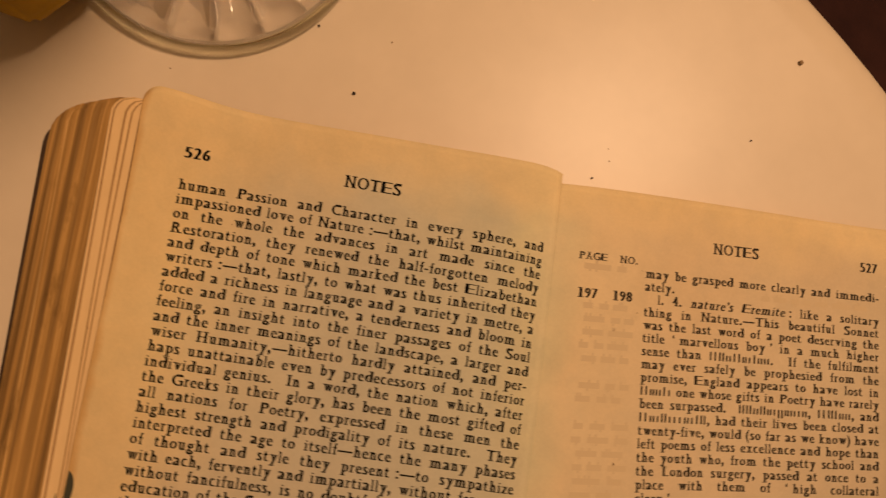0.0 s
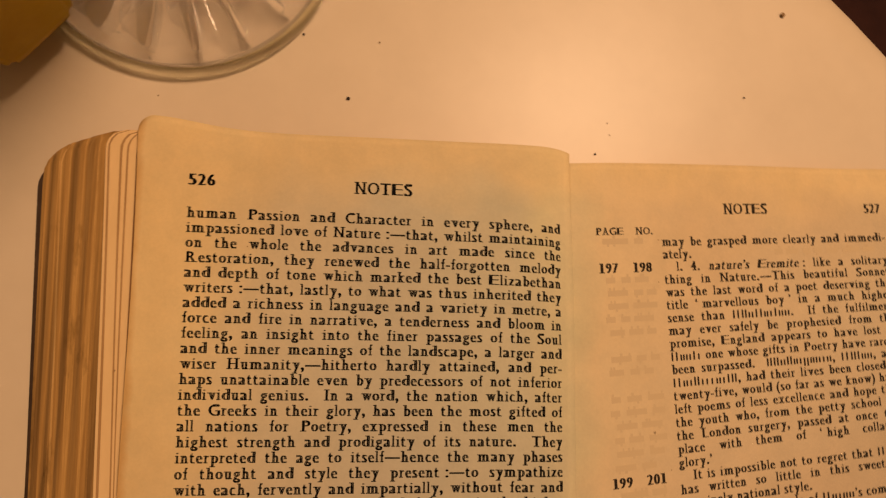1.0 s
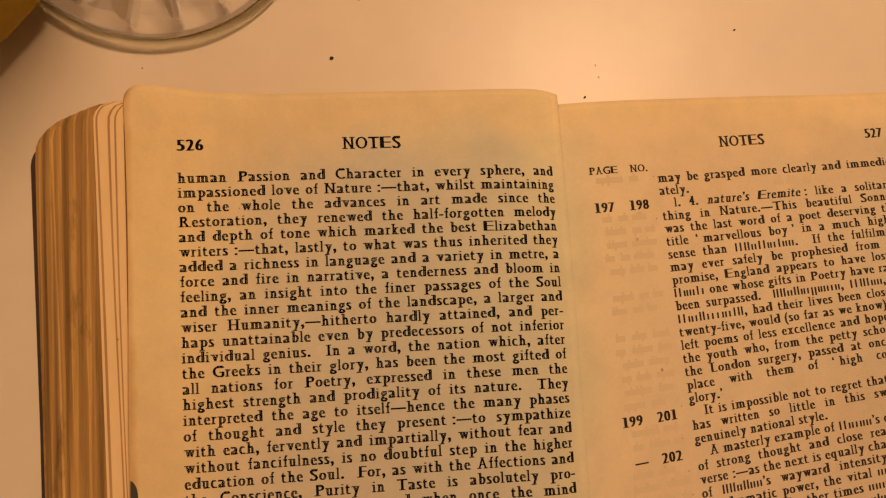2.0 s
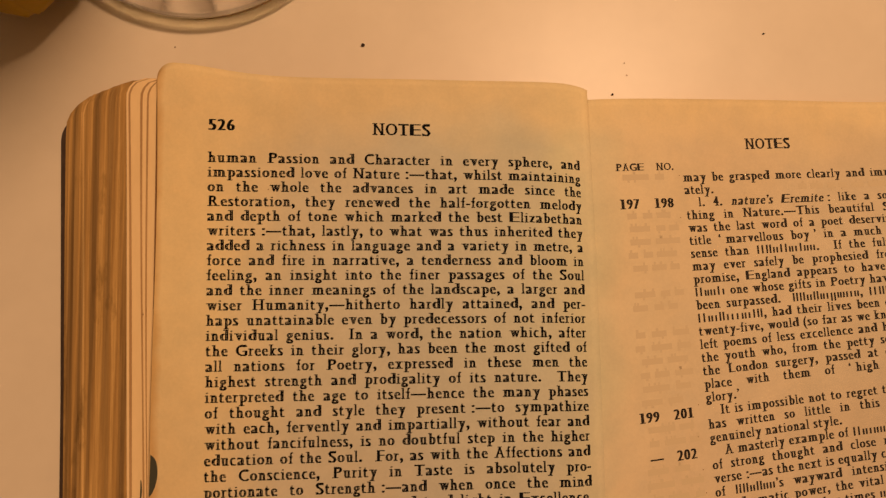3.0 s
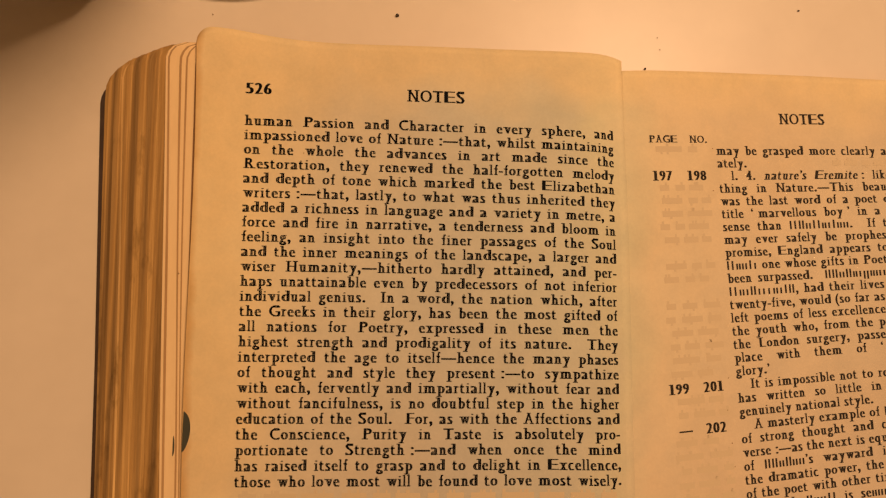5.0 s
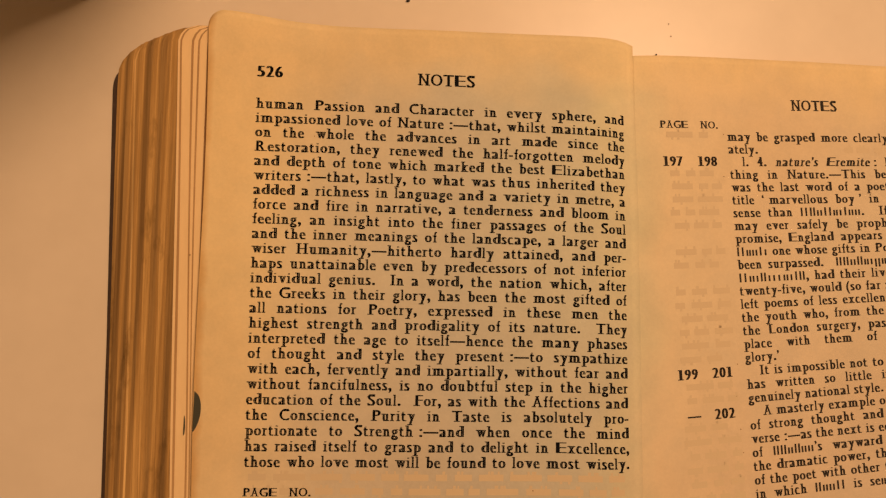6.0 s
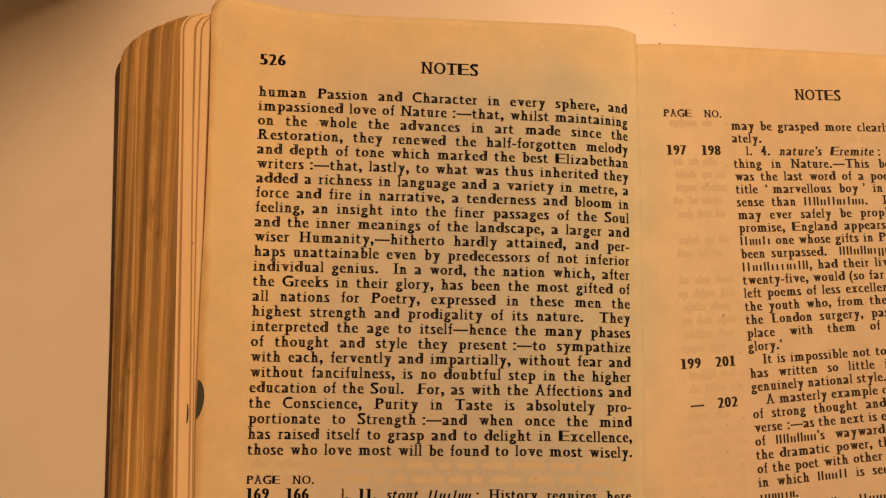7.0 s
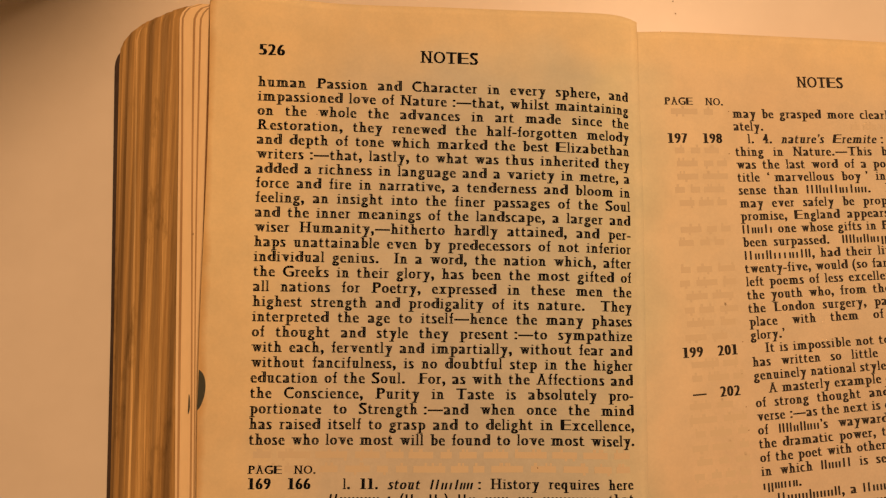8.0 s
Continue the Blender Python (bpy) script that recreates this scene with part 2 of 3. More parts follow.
def right_bend(x, y):
    return drawn_in(x, y, 2.45 * fold_depth(y) * math.exp(-(max(x - 79.5, 0) / 3.6) ** 2))[0], y


def right_height(x, y):
    a = max(x - 85, -6)
    z = 11.92 - 0.1349 * a + 0.000211 * a * a - 0.0319 * y - 0.000189 * a * y
    z -= 0.5 * fold_depth(y) * math.exp(-((x - 79.5) / 3.6) ** 2)
    return max(z, 1.2) + 0.10 * math.sin(x * 0.16) * math.sin(y * 0.05 + 1)


def right_plan(a, b):
    """Plan position of a point a along the lines and b up the right page, from the first line's start."""
    return 100.9 + a * CT - b * ST, -3.7 + a * ST + b * CT


def on_left(s, t):
    """A printed place on the left page: s along the line, t up from the first baseline."""
    # foreshortened where the leaf curls down towards the fold, most at the head
    curl = min(max(1.08 + t / 110, 0.35), 1.08)
    u = min(max(s / 75.7, 0), 1)
    s += u * (1 - u) * (0.78 + 1.71 * (1 + min(t, 0) / 35.7) + 0.61 * (1 - 2 * u))
    s += curl * (0.957 * s / 75.7 - (max(s - 62, 0) / 14) ** 2)
    x = 0.1 + s - 0.016 * t
    y = -1.05 + t + s * (-0.0065 - 0.00022 * t)
    # lines run out and dip where the leaf turns into the fold
    head = min(max(1 + t / 60, 0), 1)
    x += 1.0 * head * max(s - 40, 0) / 36
    y -= 0.28 * (0.3 + 0.7 * head) * (max(s - 58, 0) / 18) ** 2
    z = left_height(x, y)
    return *left_bend(x, y), z


def on_right(s, t):
    # the print is foreshortened where the leaf still bends towards the fold
    if s > 0:
        s = 0.945 * s + 0.095 * (s * s / 80 if s < 40 else s - 20)
    x, y = right_plan(s, t)
    return x, y, right_height(x, y)


def lifted(p, up):
    return p[0] * MM, p[1] * MM, (p[2] + up) * MM


book = new("open_book")
tagged(book, "thick old book lying open, yellowed thin paper, rounded corners", "book")


def sheet(name, rows, columns, place, thick, parent, label):
    """A curved leaf as a closed thin shell; place(u, v) gives millimetres for u, v in 0..1."""
    bm = bmesh.new()
    grids = []
    for down in (0.0, thick):
        grids.append([[bm.verts.new(lifted(place(i / columns, j / rows), -down)) for i in range(columns + 1)] for j in range(rows + 1)])
    top, low = grids
    for j in range(rows):
        for i in range(columns):
            bm.faces.new((top[j][i], top[j][i + 1], top[j + 1][i + 1], top[j + 1][i]))
            bm.faces.new((low[j][i], low[j + 1][i], low[j + 1][i + 1], low[j][i + 1]))
    rim = [(0, i) for i in range(columns)] + [(j, columns) for j in range(rows)] + [(rows, i) for i in range(columns, 0, -1)] + [(j, 0) for j in range(rows, 0, -1)]
    for (j, i), (k, l) in zip(rim, rim[1:] + rim[:1]):
        bm.faces.new((top[j][i], low[j][i], low[k][l], top[k][l]))
    bmesh.ops.recalc_face_normals(bm, faces=bm.faces[:])
    return part(name, bm, paper, parent, label, smooth=True)


def rounded(v_mm, radius):
    """How far a rounded corner draws the edge in, at v_mm from the corner's end."""
    return radius - math.sqrt(max(radius ** 2 - (radius - min(v_mm, radius)) ** 2, 0))


def left_page_place(u, v):
    v = 1 - (1 - v) ** 1.15
    x_edge = -10.45 + 0.35 * math.sin(v * 9) + 3.0 * v
    x0 = -9.3
    u2 = u ** 1.6
    x = x_edge + (GUTTER + 0.15 - x_edge) * u2
    y_top = 16.9 + 2.75 * math.exp(-((x - x0) / 14.0) ** 2) - rounded(x - x_edge, 3.3)
    y = BOTTOM + (y_top - BOTTOM) * (1 - v)
    return *left_bend(x, y), left_height(x, y)


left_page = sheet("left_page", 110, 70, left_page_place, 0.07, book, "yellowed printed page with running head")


def right_page_place(u, v):
    top = 18.4 + 0.3 * math.sin(u * 5)
    b = top - (top + 125) * v
    # the inner edge stays in the fold, the outer one follows the turned page
    first = (GUTTER - 100.9 + b * ST) / CT
    a = first + (68.6 - first) * u ** 1.15
    a -= rounded(top - b, 4.0) * u ** 8
    x, y = right_plan(a, b)
    return *right_bend(x, y), right_height(x, y)


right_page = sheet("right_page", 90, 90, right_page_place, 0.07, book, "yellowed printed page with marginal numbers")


# bundles of leaves below the two pages, each stepped out a little at the fore-edge
def bundle(name, edge_x, y_top, radius, low, high, parent, mat, wave, drift):
    bm = bmesh.new()
    rows = [0.0, 0.006, 0.013, 0.022, 0.035, 0.06, 0.12, 0.2, 0.3, 0.42, 0.55, 0.7, 0.85, 1.0]
    grids = []
    for share in (high, low):
        line = []
        for v in rows:
            y = y_top + (BOTTOM - y_top) * v
            x = edge_x + rounded(y_top - y, radius) + drift * (y_top - y) + wave * math.sin(y * 0.045 + edge_x)
            line.append([bm.verts.new((left_bend(px, y)[0] * MM, left_bend(px, y)[1] * MM, (0.8 + (left_height(px, y) - 0.95) * share) * MM)) for px in (x, x + 9, 20.0, 40.0, 56.0, 68.0, 74.0, 79.0)])
        grids.append(line)
    top, bottom = grids
    for j in range(len(rows) - 1):
        for i in range(7):
            bm.faces.new((top[j][i], top[j][i + 1], top[j + 1][i + 1], top[j + 1][i]))
            bm.faces.new((bottom[j][i], bottom[j + 1][i], bottom[j + 1][i + 1], bottom[j][i + 1]))
        bm.faces.new((top[j][0], top[j + 1][0], bottom[j + 1][0], bottom[j][0]))
        bm.faces.new((top[j][7], bottom[j][7], bottom[j + 1][7], top[j + 1][7]))
    for j in (0, len(rows) - 1):
        for i in range(7):
            bm.faces.new((top[j][i], bottom[j][i], bottom[j][i + 1], top[j][i + 1]))
    bmesh.ops.recalc_face_normals(bm, faces=bm.faces[:])
    return part(name, bm, mat, parent)


rng = random.Random(5)
COUNT = 104
for n in range(COUNT):
    f = n / COUNT
    x = -32.6 + 15.2 * f ** 1.4 + rng.uniform(-0.16, 0.16) + (0.5 * math.sin(n * 0.9) * math.sin(n * 0.23))
    bundle("leaf", x, 14.3 + 2.2 * min(f * 1.15, 1) + rng.uniform(-0.15, 0.15), 6.5 - 2.3 * f, f * 0.87, (n + 1) / COUNT * 0.87 - 0.0012, book, edge, 0.12, 0.0192 + 0.024 * f)
# the last few loose leaves, paler, below the open page
for x, y_top, low, high, mat, drift in ((-17.35, 16.7, 0.872, 0.878, loose_paper, 0.0430), (-16.85, 16.65, 0.879, 0.881, leaf_line, 0.0425), (-16.35, 16.6, 0.882, 0.888, loose_paper, 0.0420),
                                        (-14.15, 16.6, 0.889, 0.891, leaf_line, 0.0375), (-13.7, 16.55, 0.892, 0.896, loose_paper, 0.0370), (-12.95, 16.5, 0.897, 0.899, leaf_line, 0.0335),
                                        (-12.6, 16.5, 0.900, 0.904, loose_paper, 0.0330), (-10.85, 16.4, 0.940, 0.955, dark_rim, 0.0227), (-10.75, 16.4, 0.958, 0.974, dark_rim, 0.0227)):
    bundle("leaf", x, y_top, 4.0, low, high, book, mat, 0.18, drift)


def right_block(low, high, inset, mat):
    bm = bmesh.new()
    rows, cols = 8, 12
    grids = []
    for share in (high, low):
        g = []
        for j in range(rows + 1):
            line = []
            for i in range(cols + 1):
                b = 18.1 - inset * 0.3 - 142.6 * j / rows
                first = (GUTTER + 0.2 - 100.9 + b * ST) / CT
                a = first + (68.2 - inset - first) * i / cols
                x, y = right_plan(a, b)
                line.append(bm.verts.new((x * MM, y * MM, (0.6 + (right_height(x, y) - 0.72) * share) * MM)))
            g.append(line)
        grids.append(g)
    top, bot = grids
    for j in range(rows):
        for i in range(cols):
            bm.faces.new((top[j][i], top[j][i + 1], top[j + 1][i + 1], top[j + 1][i]))
            bm.faces.new((bot[j][i], bot[j + 1][i], bot[j + 1][i + 1], bot[j][i + 1]))
    rim = [(0, i) for i in range(cols)] + [(j, cols) for j in range(rows)] + [(rows, i) for i in range(cols, 0, -1)] + [(j, 0) for j in range(rows, 0, -1)]
    for (j, i), (k, l) in zip(rim, rim[1:] + rim[:1]):
        bm.faces.new((top[j][i], bot[j][i], bot[k][l], top[k][l]))
    bmesh.ops.recalc_face_normals(bm, faces=bm.faces[:])
    return part("leaf", bm, mat, book)


for n in range(14):
    right_block(n / 14, (n + 1) / 14 - 0.004, 0.6 + 0.5 * rng.random(), edge)
cover_bm = bmesh.new()
# cover edge also brought out past the leaves in place of the shadow there
outline_xy = [(-33.9 + 6.0 * (1 - math.cos(a)) + 0.0, 5.5 + 6.0 * math.sin(a)) for a in np.linspace(0, math.pi / 2, 8)]
outline_xy += [(79.0, 12.0), (164.0, 16.5), (167.5, 13.0), (174.0, -126.0), (79.0, -130.0), (-30.8, -130.0), (-32.3, -50.0), (-33.4, -12.0)]
cover_low = [cover_bm.verts.new((x * MM, y * MM, 0.0002)) for x, y in outline_xy]
cover_top = [cover_bm.verts.new((x * MM, y * MM, 0.0007)) for x, y in outline_xy]
cover_bm.faces.new(cover_low)
cover_bm.faces.new(cover_top)
for k in range(len(outline_xy)):
    n = (k + 1) % len(outline_xy)
    cover_bm.faces.new((cover_low[k], cover_low[n], cover_top[n], cover_top[k]))
bmesh.ops.recalc_face_normals(cover_bm, faces=cover_bm.faces[:])
part("cover", cover_bm, leather, book, "thin dark leather cover below the leaves")


# ---------------------------------------------------------------- print
ADVANCE = dict(zip("abcdefghijklmnopqrstuvwxyz", (523, 549, 457, 577, 458, 341, 511, 573, 316, 300, 538, 280, 887, 553, 518, 569, 560, 396, 401, 396, 565, 567, 718, 568, 561, 475)))
ADVANCE.update(zip("ABCDEFGHIJKLMNOPQRSTUVWXYZ", (758, 745, 697, 799, 747, 666, 787, 849, 396, 540, 799, 691, 972, 825, 799, 686, 799, 821, 586, 723, 799, 778, 1037, 778, 756, 670)))
ADVANCE.update({c: 520 for c in "0123456789"})
ADVANCE.update({"~": 340, ",": 278, ".": 300, ":": 266, ";": 280, "-": 337, "\u2014": 1034, "'": 240, "\u2018": 250, "\u2019": 250, "(": 340, ")": 340})
NATURAL = set(",.:;-'\u2018\u2019()")
glyphs = {}


def outline(ch):
    """The built-in font's letter as arrays, with small slab feet on its stems and a broader downstroke; 1 em high lines."""
    curve = bpy.data.curves.new("letter", "FONT")
    curve.body, curve.resolution_u, curve.fill_mode = ch, 3, "FRONT"
    ob = new("letter", curve)
    bpy.context.view_layer.update()
    me = bpy.data.meshes.new_from_object(ob.evaluated_get(bpy.context.evaluated_depsgraph_get()))
    co = np.array([v.co[:] for v in me.vertices])[:, :2]
    faces = [tuple(p.vertices) for p in me.polygons]
    used = {}
    for f in faces:
        for a, b in zip(f, f[1:] + f[:1]):
            used[frozenset((a, b))] = used.get(frozenset((a, b)), 0) + 1
    rim = [tuple(e) for e, n in used.items() if n == 1]
    bpy.data.objects.remove(ob)
    bpy.data.curves.remove(curve)
    bpy.data.meshes.remove(me)
    return co, faces, rim


REF = outline("x")[0]
UP = 0.47 / (REF[:, 1].max() - REF[:, 1].min())


def glyph(ch):
    if ch in glyphs:
        return glyphs[ch]
    co, faces, rim = outline(ch)
    co = co * UP
    rims = set(rim)
    co[:, 0] *= 0.95
    if ch == "t":
        co[co[:, 1] > 0.52, 1] += 0.10
    if ch in ",.:;":
        co *= (1.3, 1.05 if ch in ":;" else 1.3)
    if ch == "\u2014":
        co[:, 1] = co[:, 1].mean() + 1.6 * (co[:, 1] - co[:, 1].mean())
    bold = 0.065 if ch.isupper() else 0.12 if ch.isdigit() else 0.098 if ch.isalnum() else 0.05
    # thin the cross strokes: draw the outline in, up and down only
    facing = np.zeros(len(co))
    for face in faces:
        middle = co[list(face)].mean(0)
        for a, b in zip(face, face[1:] + face[:1]):
            if (a, b) in rims or (b, a) in rims:
                d = co[b] - co[a]
                n = np.array((d[1], -d[0])) / (np.hypot(*d) + 1e-9)
                n = n if n @ (co[a] - middle) > 0 else -n
                facing[[a, b]] += n[1] * np.hypot(*d)
    thin = co.copy()
    if ch.isalnum():
        thin[:, 1] -= 0.014 * np.clip(facing / 0.05, -1, 1)
    verts, polys = [], []

    def add(points, fs):
        k = len(verts)
        verts.extend(points)
        polys.extend(tuple(i + k for i in f) for f in fs)

    add([(x, y) for x, y in thin], faces)
    add([(x + bold, y) for x, y in thin], faces)
    if ch.isdigit():
        add([(x + bold / 2, y) for x, y in thin], faces)
    if ch.isalpha() or ch in "147":
        lo, hi = co[:, 1].min(), co[:, 1].max()
        for a, b in rim:
            (x0, y0), (x1, y1) = co[a], co[b]
            if abs(y0 - y1) > 0.012 or not 0.035 < abs(x1 - x0) < 0.17:
                continue
            x0, x1 = min(x0, x1), max(x0, x1) + bold
            inside = co[(co[:, 0] > x0 - 0.02) & (co[:, 0] < x1 + 0.02), 1]
            y = (y0 + y1) / 2
            w, th = 0.105, 0.058
            if y < 0.03 and y >= lo - 0.01:
                add([(x0 - w, y), (x1 + w, y), (x1 + w, y + th), (x0 - w, y + th)], [(0, 1, 2, 3)])
            elif y > 0.40 and len(inside) and inside.min() < y - 0.2:
                right = w if ch.isupper() or ch in "vwxyk" else 0.0
                add([(x0 - w, y - th), (x1 + right, y - th), (x1 + right, y), (x0 - w, y)], [(0, 1, 2, 3)])
    v = np.array(verts)
    adv = ADVANCE.get(ch, 500) / 1000
    lo, hi = v[:, 0].min(), v[:, 0].max()
    if ch in NATURAL:
        v[:, 0] += (adv - (hi - lo)) / 2 - lo
    else:
        side = 0.024
        k = min((adv - 2 * side) / (hi - lo), 1.0 if ch == "1" else 1.4 if ch == "t" else 1.6)
        v[:, 0] = adv / 2 + (v[:, 0] - (lo + hi) / 2) * k
    glyphs[ch] = (v, polys, adv)
    return glyphs[ch]


def spell(text):
    """Words as lists of (character, italic, barred): *so* is italic, [so] becomes bars."""
    words, word, italic, barred = [], [], False, False
    for ch in text:
        if ch == "*":
            italic = not italic
        elif ch in "[]":
            barred = ch == "["
        elif ch == " ":
            words.append(word)
            word = []
        else:
            word.append((ch, italic, barred))
    words.append(word)
    return words


def width_of(word, em, wide):
    return sum(ADVANCE.get(c, 500) / 1000 for c, _, _ in word) * em * wide


def text_line(text, place, s, t, em, wide, page, full=None, mat=None, small=1.0):
    """One printed line as one mesh lying on the page. full: the measure to which it is spaced out."""
    words = spell(text)
    gaps = len(words) - 1
    space = 0.30 * em * wide
    if full is not None and gaps:
        space = (full - sum(width_of(w, em, wide) for w in words)) / gaps
    verts, faces = [], []
    for w in words:
        for ch, italic, barred in w:
            adv = ADVANCE.get(ch, 500) / 1000 * em * wide
            if ch == "~":
                s += adv
                continue
            if barred and ch.isalpha():
                h = 0.66 if ch.isupper() or ch in "hlt" else 0.45
                foot_at = -0.2 if ch == "p" else 0.0
                wide_by = ADVANCE[ch] / 1000
                at = (0.30 * wide_by,) if ch in "ltr" else (0.12 * wide_by, 0.60 * wide_by)
                pts = np.array([(x + dx, y) for x in at for dx, y in ((0, foot_at), (0.14, foot_at), (0.14, h), (0, h))])
                polys = [tuple(range(k, k + 4)) for k in range(0, 4 * len(at), 4)]
            else:
                pts, polys, _ = glyph(ch)
            k = len(verts)
            for gx, gy in pts:
                if italic:
                    gx += 0.22 * gy
                verts.append(lifted(place(s + gx * em * wide, t + gy * em * small), 0.035))
            faces.extend(tuple(i + k for i in f) for f in polys)
            s += adv
        s += space
    me = bpy.data.meshes.new("text_line")
    me.from_pydata(verts, [], faces)
    me.materials.append(mat or (worn_ink if page is right_page else ink))
    ob = new("text_line", me)
    ob.parent = page
    return ob


LEFT = (
    "human Passion and Character in every sphere, and",
    "impassioned love of Nature~:\u2014that, whilst maintaining",
    "on the whole the advances in art made since the",
    "Restoration, they renewed the half-forgotten melody",
    "and depth of tone which marked the best Elizabethan",
    "writers~:\u2014that, lastly, to what was thus inherited they",
    "added a richness in language and a variety in metre, a",
    "force and fire in narrative, a tenderness and bloom in",
    "feeling, an insight into the finer passages of the Soul",
    "and the inner meanings of the landscape, a larger and",
    "wiser Humanity,\u2014hitherto hardly attained, and per-",
    "haps unattainable even by predecessors of not inferior",
    "individual genius.  In a word, the nation which, after",
    "the Greeks in their glory, has been the most gifted of",
    "all nations for Poetry, expressed in these men the",
    "highest strength and prodigality of its nature.  They",
    "interpreted the age to itself\u2014hence the many phases",
    "of thought and style they present~:\u2014to sympathize",
    "with each, fervently and impartially, without fear and",
    "without fancifulness, is no doubtful step in the higher",
    "education of the Soul.  For, as with the Affections and",
    "the Conscience, Purity in Taste is absolutely pro-",
    "portionate to Strength~:\u2014and when once the mind",
    "has raised itself to grasp and to delight in Excellence,",
    "those who love most will be found to love most wisely.",
)
RIGHT = (
    (0, "may be grasped more clearly and immedi-"),
    (None, "ately."),
    (3.4, "l. 4. *nature\u2019s Eremite*~: like a solitary"),
    (0, "thing in Nature.\u2014This beautiful Sonnet"),
    (0, "was the last word of a poet deserving the"),
    (0, "title \u2018~marvellous boy~\u2019 in a much higher"),
    (0, "sense than [Xhuttertou].  If the fulfilment"),
    (0, "may ever safely be prophesied from the"),
    (0, "promise, England appears to have lost in"),
    (0, "[Xeutr] one whose gifts in Poetry have rarely"),
    (0, "been surpassed.  [Shuherpeuro], [Hlltou], and"),
    (0, "[Horhrmorth], had their lives been closed at"),
    (0, "twenty-five, would (so far as we know) have"),
    (0, "left poems of less excellence and hope than"),
    (0, "the youth who, from the petty school and"),
    (0, "the London surgery, passed at once to a"),
    (0, "place with them of \u2018~high collateral"),
    (None, "glory.\u2019"),
    (3.4, "It is impossible not to regret that [Xxxxx]"),
    (0, "has written so little in this sweet and"),
    (None, "genuinely national style."),
    (3.4, "A masterly example of [Xorou]\u2019s command"),
    (0, "of strong thought and close reasoning in"),
    (0, "verse~:\u2014as the next is equally characteristic"),
    (0, "of [Shollou]\u2019s wayward intensity, [xxh xx]"),
    (0, "the dramatic power, the vital [xxxxxxxxxx]"),
    (0, "of the poet with other times [xxx xxxxxxxx]"),
    (0, "in which [Soutt] is se[eouh oulo to Shuho-]"),
    (None, "[rpeure]."),
    (3.4, "[Xxxxlxxxh], a [Xxxxxxx xxxlxlxx xx lhx]"),
    (0, "[xxxxxxxx xxx xxxxxxx xx xxx xxxxxxx xx]"),
    (0, "[xxxxx xx xxxxxxxx xxx xxx xxxxxxxx xxx]"),
)
STEP, MEASURE = 2.975, 75.75
EM = 3.02
for n, line in enumerate(LEFT):
    text_line(line, on_left, 0.0, -STEP * n, EM, 1.0, left_page, MEASURE)
text_line("526", on_left, 0.0, 6.6, 3.25, 1.03, left_page)
text_line("NOTES", on_left, 32.0, 6.2, 3.55, 0.91, left_page)
text_line("PAGE NO.", on_left, -0.1, -76.9, 2.35, 0.97, left_page, 13.35, small=0.95)
text_line("169", on_left, 0.0, -79.8, 2.95, 1.0, left_page)
text_line("166", on_left, 7.7, -79.8, 2.95, 1.0, left_page)
text_line("l. 11. *stout* [*Xorteo*]~: History requires here", on_left, 18.4, -79.8, 2.85, 0.98, left_page, 56.8)
text_line("[*Xxxxxx* : (X. X.) Xx xxx xx xxxxxxx] that", on_left, 15.4, -82.6, 2.85, 0.98, left_page, 59.8)

STEP_R, MEASURE_R = 2.806, 61.6
EM_R = 2.86
WIDE_R = 1.091
for n, (indent, line) in enumerate(RIGHT):
    text_line(line, on_right, indent or 0, -STEP_R * n, EM_R, WIDE_R, right_page, None if indent is None else MEASURE_R - indent)
text_line("NOTES", on_right, 17.2, 7.05, 3.45, 0.95, right_page)
text_line("527", on_right, 56.3, 7.0, 3.2, 0.98, right_page)
text_line("PAGE NO.", on_right, -16.05, 2.66, 2.35, 0.98, right_page, 14.1, small=0.95)
for s, n, number in ((-15.8, 2, "197"), (-7.6, 2, "198"), (-15.75, 18, "199"), (-7.8, 18, "201"), (-7.95, 21, "202"), (-14.1, 21, "\u2014")):
    text_line(number, on_right, s, -STEP_R * n, 2.95, 1.04 if number.isdigit() else 1.05, right_page)

# print of the backs of the leaves, faintly seen through the thin paper
rng = random.Random(11)


def ghosts(place, page, spans):
    """One faint mesh of word-long patches for a page. spans: start, end and the heights of the lines."""
    verts, faces = [], []
    for s0, s1, lines in spans:
        for t in lines:
            s = s0 + rng.uniform(0, 1.5)
            while s < s1 - 2.0:
                w = min(rng.choice((2.2, 3.4, 4.8, 6.2)), s1 - s)
                # a word as one soft patch with a few taller letters standing out of it
                tops = [(s, s + w, 0.0, 1.25)]
                for _ in range(int(w / 1.3)):
                    x = rng.uniform(s, s + w - 0.6)
                    tops.append((x, x + rng.uniform(0.35, 0.6), 1.27, 1.85) if rng.random() < 0.8 else (x, x + 0.5, -0.5, -0.02))
                for x0, x1, low, high in tops:
                    k = len(verts)
                    for gx, gy in ((x0, t + low), (x1, t + low), (x1, t + high), (x0, t + high)):
                        verts.append(lifted(place(gx, gy), 0.018))
                    faces.append((k, k + 1, k + 2, k + 3))
                s += w + rng.uniform(0.9, 1.6)
    me = bpy.data.meshes.new("show_through_print")
    me.from_pydata(verts, [], faces)
    me.materials.append(ghost)
    ob = new("show_through_print", me)
    ob.parent = page
    tagged(ob, kind="stuff")


ROWS_SEEN = (0, 3, 4, 5, 6, 7, 9, 10, 12, 13, 14, 15, 16, 17, 19, 20, 22, 23, 24, 25, 26, 27, 28, 29)
ghosts(on_right, right_page, ((-15.2, -2.2, [-STEP_R * n + 0.6 for n in ROWS_SEEN]), (30, 60, [-STEP_R + 0.3])))
